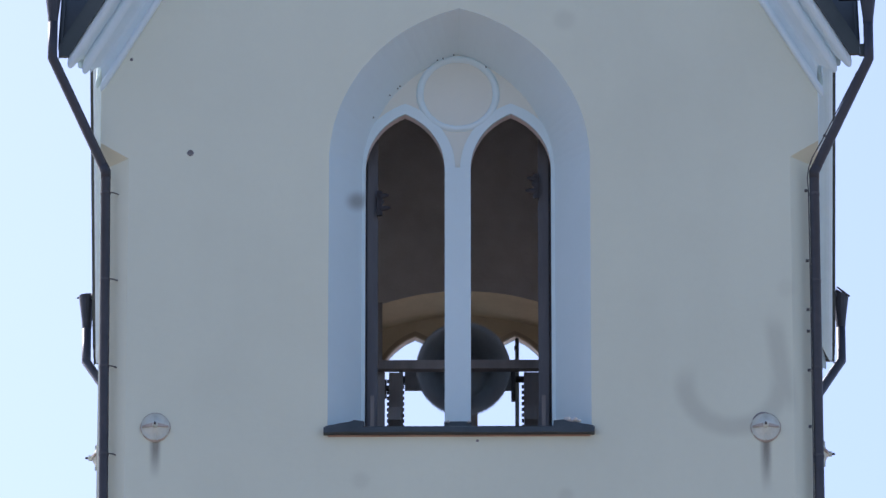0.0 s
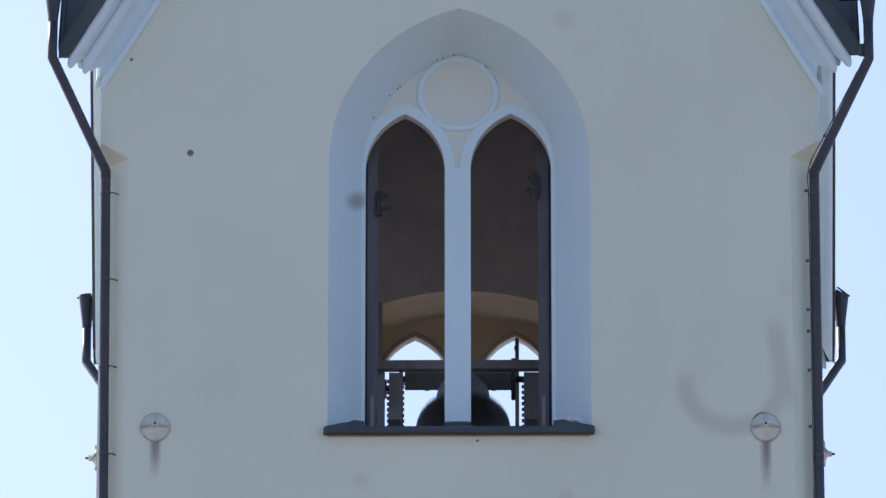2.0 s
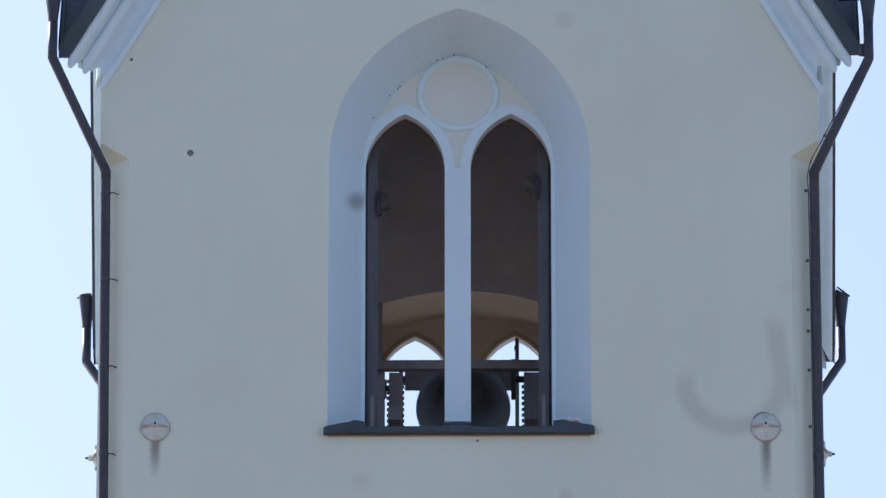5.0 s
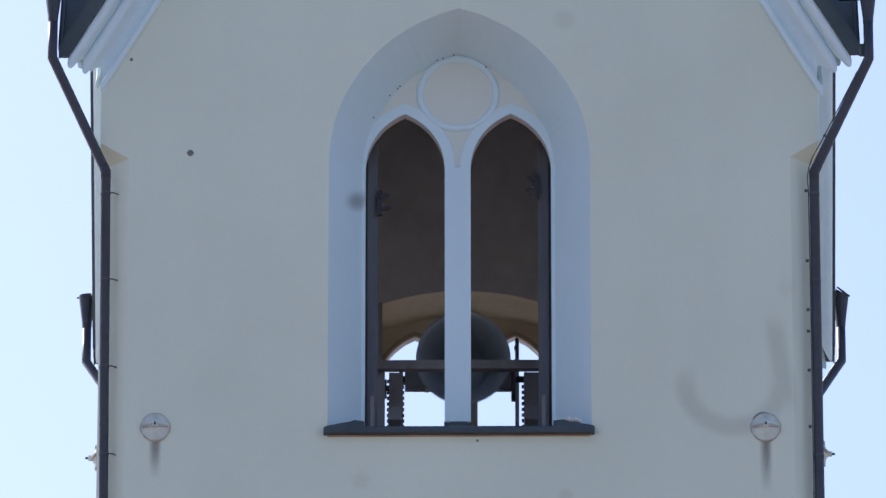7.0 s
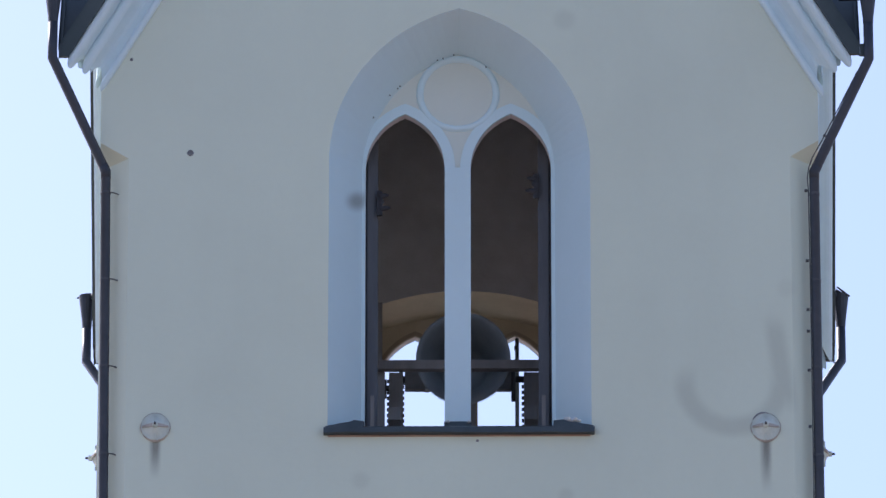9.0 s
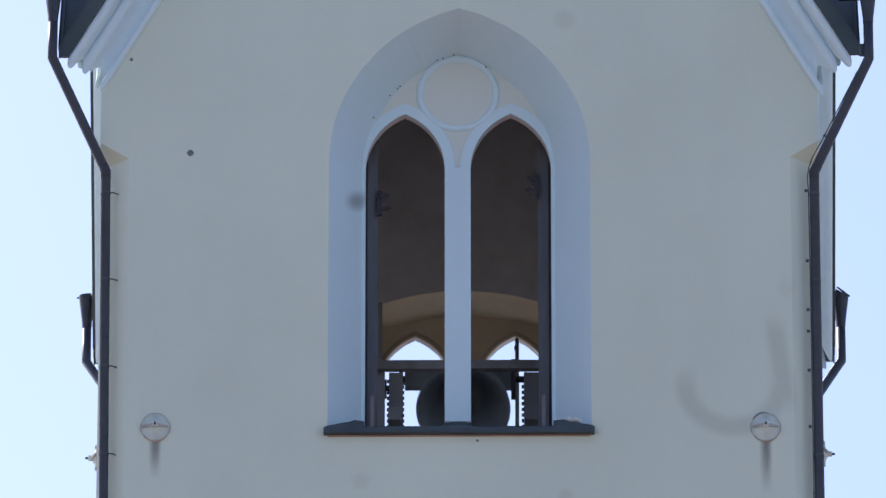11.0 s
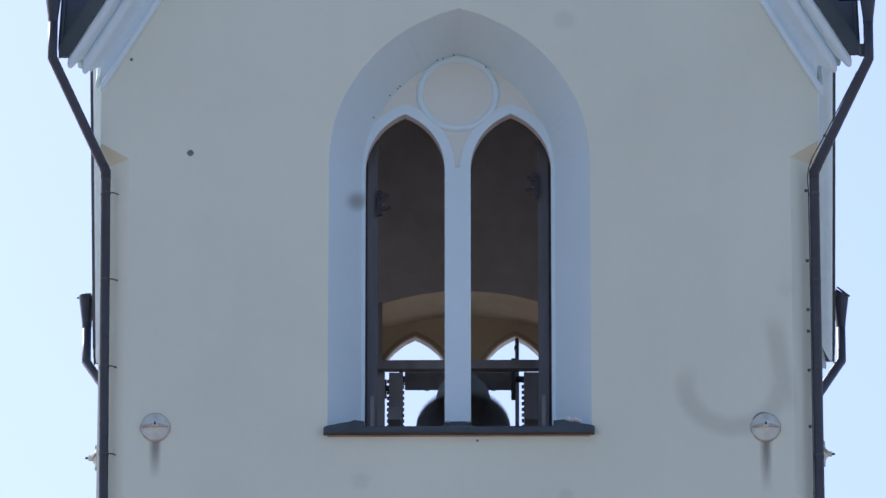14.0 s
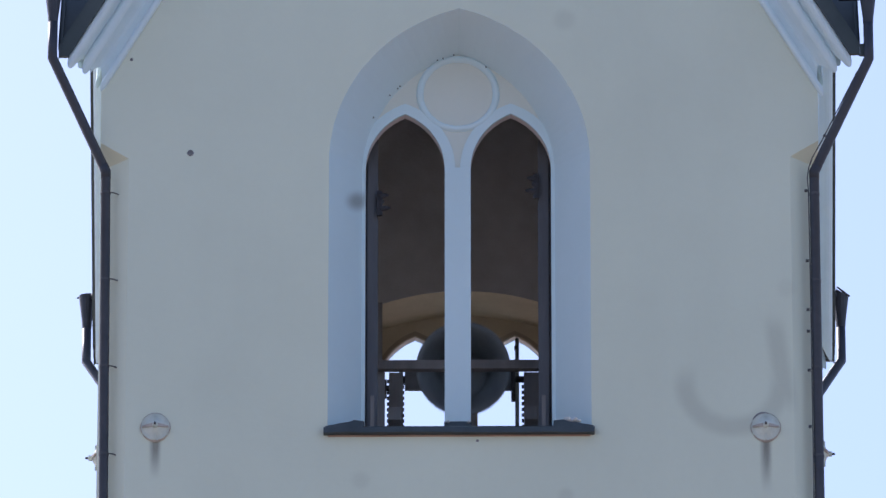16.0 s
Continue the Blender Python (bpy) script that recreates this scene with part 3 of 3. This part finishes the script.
def build_bell():
    th = empty("bell", pose(BELL_X, BELL_Y, BELL_Z))
    outer = [(0.0, -0.205), (0.155, -0.208), (0.20, -0.237), (0.262, -0.29), (0.290, -0.322), (0.297, -0.37), (0.302, -0.47), (0.312, -0.56), (0.332, -0.65),
             (0.365, -0.74), (0.41, -0.82), (0.46, -0.885), (0.50, -0.93), (0.521, -0.955), (0.522, -0.968)]
    inner = [(0.50, -0.972), (0.46, -0.945), (0.40, -0.86), (0.345, -0.76), (0.30, -0.64), (0.275, -0.5), (0.262, -0.36), (0.20, -0.28), (0.0, -0.25)]
    bm = bmesh.new()
    lathe(bm, outer + inner, 72)
    part("shell", bm, M_BELL, th, "dark bronze bell shell", smooth=True)
    for z, r in ((-0.40, 0.293), (-0.43, 0.295), (-0.70, 0.345), (-0.84, 0.421)):
        bm = bmesh.new()
        lathe(bm, [(r - 0.006, z + 0.012), (r + 0.006, z + 0.006), (r + 0.008, z), (r + 0.006, z - 0.006), (r - 0.002, z - 0.012)], 64)
        part("moulding", bm, M_BELL, th, smooth=True)
    bm = bmesh.new()
    for w in range(6):
        a = radians(60 * w)
        tube(bm, [(0.13 * math.cos(a), 0.13 * math.sin(a), -0.215), (0.148 * math.cos(a), 0.148 * math.sin(a), -0.14), (0.12 * math.cos(a), 0.12 * math.sin(a), -0.04)], 0.027, 8)
    lathe(bm, [(0.0, -0.03), (0.155, -0.032), (0.172, -0.05), (0.174, -0.22), (0.160, -0.23)], 32)
    part("crown", bm, M_BELL, th, smooth=True)
    yoke = boxed("headstock", (-0.648, 0.540, -0.12, 0.12, -0.045, 0.108), M_WOOD, th, 0.008, "dark heavy headstock beam")
    for x in (-0.4, -0.12, 0.12, 0.34):
        bm = bmesh.new()
        box(bm, x - 0.025, x + 0.025, -0.124, 0.124, -0.049, 0.112, 0.002)
        part("strap", bm, M_BELL, yoke, "dark iron strap")
    for s in (-1, 1):
        bm = bmesh.new()
        x0 = -0.64 if s < 0 else 0.57
        tube(bm, [(x0, 0, 0), (x0 + s * 0.14, 0, 0)], 0.036, 12)
        part("gudgeon", bm, M_IRON, th, "iron axle pin", smooth=True)
    bm = bmesh.new()     # driving plate on the end of the headstock
    rim = [(r * math.cos(radians(w)), r * math.sin(radians(w))) for r, w in ((0.24, 143), (0.19, 233), (0.235, 323), (0.255, 6), (0.24, 53))]
    a, b = ([bm.verts.new((x, y, z)) for y, z in rim] for x in (0.536, 0.582))
    bm.faces.new(a), bm.faces.new(b)
    for k in range(5):
        bm.faces.new((a[k], a[(k + 1) % 5], b[(k + 1) % 5], b[k]))
    bmesh.ops.bevel(bm, geom=bm.edges[:], offset=0.006, segments=1, affect="EDGES")
    part("driving_plate", bm, M_IRON, yoke, "angular iron driving plate on the headstock's end")
    bm = bmesh.new()
    tube(bm, [(0, 0, -0.30), (0, 0, -0.80), (0, 0, -0.84), (0, 0, -0.92), (0, 0, -0.96), (0, 0, -1.03)], [0.018, 0.024, 0.05, 0.065, 0.04, 0.028], 14)
    part("clapper", bm, M_IRON, th, "iron clapper", smooth=True)
    tagged(th, "dark bronze church bell swinging on a timber headstock", "bell")
    return th


def build_trestle():
    th = empty("bell_trestle")
    boxed("rail", (-1.25, 1.25, 2.36, 2.46, 39.56, 39.665), M_GREYWOOD, th, 0.008, "grey-brown timber cross rail")
    boxed("rail", (-1.25, 1.25, 5.26, 5.36, 39.20, 39.30), M_WOOD, th, 0.008)
    for x in (-0.727, 0.768):
        boxed("cheek", (x - 0.07, x + 0.07, 2.46, 5.26, 39.0, 39.15), M_WOOD, th, 0.01)
    for x0, x1 in ((-1.02, -0.834), (0.856, 1.02)):
        boxed("post", (x0, x1, 2.465, 2.62, FLOOR, 39.64), M_WOOD, th, 0.01)
        boxed("post", (x0, x1, 5.10, 5.255, FLOOR, 39.3), M_WOOD, th, 0.01)
    # studded bearing uprights at the ends of the headstock
    for x0, x1 in ((-0.808, -0.652), (0.690, 0.862)):
        bm = bmesh.new()
        box(bm, x0, x1, 3.78, 3.96, FLOOR, 40.105, 0.006)
        up = part("upright", bm, M_WOOD, th, "dark timber bearing upright with iron studs")
        for k in range(9):
            z = 39.47 + 0.068 * k
            boxed("stud", (x0 - 0.024, x0, 3.85, 3.88, z, z + 0.034), M_IRON, up, 0.003)
            if x0 < 0:
                boxed("stud", (x1, x1 + 0.014, 3.85, 3.88, z, z + 0.034), M_IRON, up, 0.003)
        if x0 < 0:
            boxed("bearing_cap", (-0.697, -0.652, 3.80, 3.94, 40.10, 40.20), M_IRON, th, 0.006, "iron cap over the bearing")
            boxed("bearing_plate", (-0.862, -0.834, 3.82, 3.92, 39.845, 40.04), M_IRON, th, 0.006, "iron plate beside the bearing")
            boxed("bearing_key", (-0.835, -0.806, 3.84, 3.90, 39.93, 39.97), M_IRON, th, 0.004)
    # post added as a dark strip over the pale far mullion
    boxed("post", (-0.09, 0.150, 5.10, 5.25, FLOOR, 40.50), M_WOOD, th, 0.012, "dark middle post added in front of the far mullion")
    boxed("tie_bar", (-0.78, 0.60, 5.28, 5.30, 40.580, 40.594), M_IRON, th, 0.002, "thin iron tie bar")
    tagged(th, "dark timber trestle carrying the bell on the belfry floor", "bell trestle")


def build_fittings():
    # open shutters folded back inside the window
    for sgn, x0, x1 in ((-1, -1.20, -0.90), (1, 0.855, 1.155)):
        th = empty("shutter")
        n = 3
        for k in range(n):
            a, b = x0 + (x1 - x0) * k / n, x0 + (x1 - x0) * (k + 1) / n
            boxed("plank", (a - 0.008, b + 0.008, 1.14 + 0.052 * (k % 2), 1.19 + 0.052 * (k % 2), 38.16, 42.12 - 0.02 * k), M_SHUTTER, th, 0.004)
        tagged(th, "dark weathered timber shutter folded back inside the opening", "shutter", "shutters of the belfry opening")
    # iron catches high on the shutters
    for x, z, s in ((-0.875, 41.0, 1), (0.83, 41.2, -1)):
        th = empty("catch", Matrix.Translation((x, 1.10, z)))
        boxed("plate", (-0.03, 0.03, -0.02, 0.02, -0.16, 0.13), M_CATCH, th, 0.004)
        for dz, ln in ((0.07, 0.10), (0.0, 0.05), (-0.08, 0.12)):
            bm = bmesh.new()
            tube(bm, [(0, 0, dz), (s * ln * 0.6, 0, dz + 0.01), (s * ln, 0, dz + 0.015)], [0.035, 0.028, 0.008], 8)
            part("prong", bm, M_CATCH, th)
        tagged(th, "black iron catch fixed to the shutter", "catch", "catches of the shutters")
    # tall thin rod of the striking gear
    th = empty("striking_rod")
    bm = bmesh.new()
    tube(bm, [(0.617, 5.7, FLOOR), (0.617, 5.7, 41.31)], 0.023, 10)
    part("rod", bm, M_BELL, th, smooth=True)
    boxed("joint", (0.585, 0.62, 5.67, 5.73, 41.175, 41.215), M_IRON, th, 0.006)
    tagged(th, "thin black iron rod of the striking gear", "iron rod")
    # leaning board beside the left shutter
    th = boxed("board", (-0.965, -0.902, 5.0, 5.06, FLOOR, 41.47), M_WOOD, None, 0.006)
    tagged(th, "dark upright timber board in the belfry", "board")
    # short grey timber props on the sill
    for x in (-0.945, 0.90):
        th = boxed("prop", (x - 0.02, x + 0.022, 0.845, 0.89, 38.205, 38.62), M_GREYWOOD, None, 0.004)
        tagged(th, "short grey weathered timber prop on the sill", "timber prop", "props on the sill")
    # crumbs of mortar on the sill
    random.seed(4)
    for x, y, s in ((1.15, -0.03, 0.05), (1.225, -0.03, 0.046), (1.275, -0.03, 0.028), (1.05, -0.03, 0.028), (-0.13, 0.61, 0.028), (0.10, 0.61, 0.03)):
        bm = bmesh.new()
        bmesh.ops.create_icosphere(bm, subdivisions=1, radius=s)
        for v in bm.verts:
            v.co *= random.uniform(0.65, 1.15)
            v.co.z *= 0.7
        o = part("mortar_crumb", bm, M_CRUMB)
        o.location = (x, y, 37.885 + (y + 0.07) * 0.4156 + s * 0.4 + (0.052 if x > 1 else 0.04))
        tagged(o, "broken pale mortar crumb lying on the sill", "mortar crumb", "crumbs on the sill")


build_ground()
church_tower = empty("church_tower")
tagged(church_tower, "cream plastered church tower with white window surround and gables", "church tower")
build_wall(church_tower)
build_window(church_tower)
build_cornices(church_tower)
build_roof(church_tower)
build_rooms(church_tower)
build_holes(church_tower)
build_anchor()
build_downpipe()
build_cable()
church_bell = build_bell()
build_trestle()
build_fittings()


# ---------------------------------------------------------------- moving things
def swing(t):
    """The bell's angle in degrees towards the front: driven in step by its motor, so close to a plain sine."""
    period, first, reach = 2.2325, 0.187, 86.0
    return reach * math.cos(2 * math.pi * (t - first) / period)


def motions():
    rows = [(k / 15, pose(BELL_X, BELL_Y, BELL_Z, rx=-swing(k / 15), rz=0.5)) for k in range(241)]
    walk(church_bell, rows)


motions()
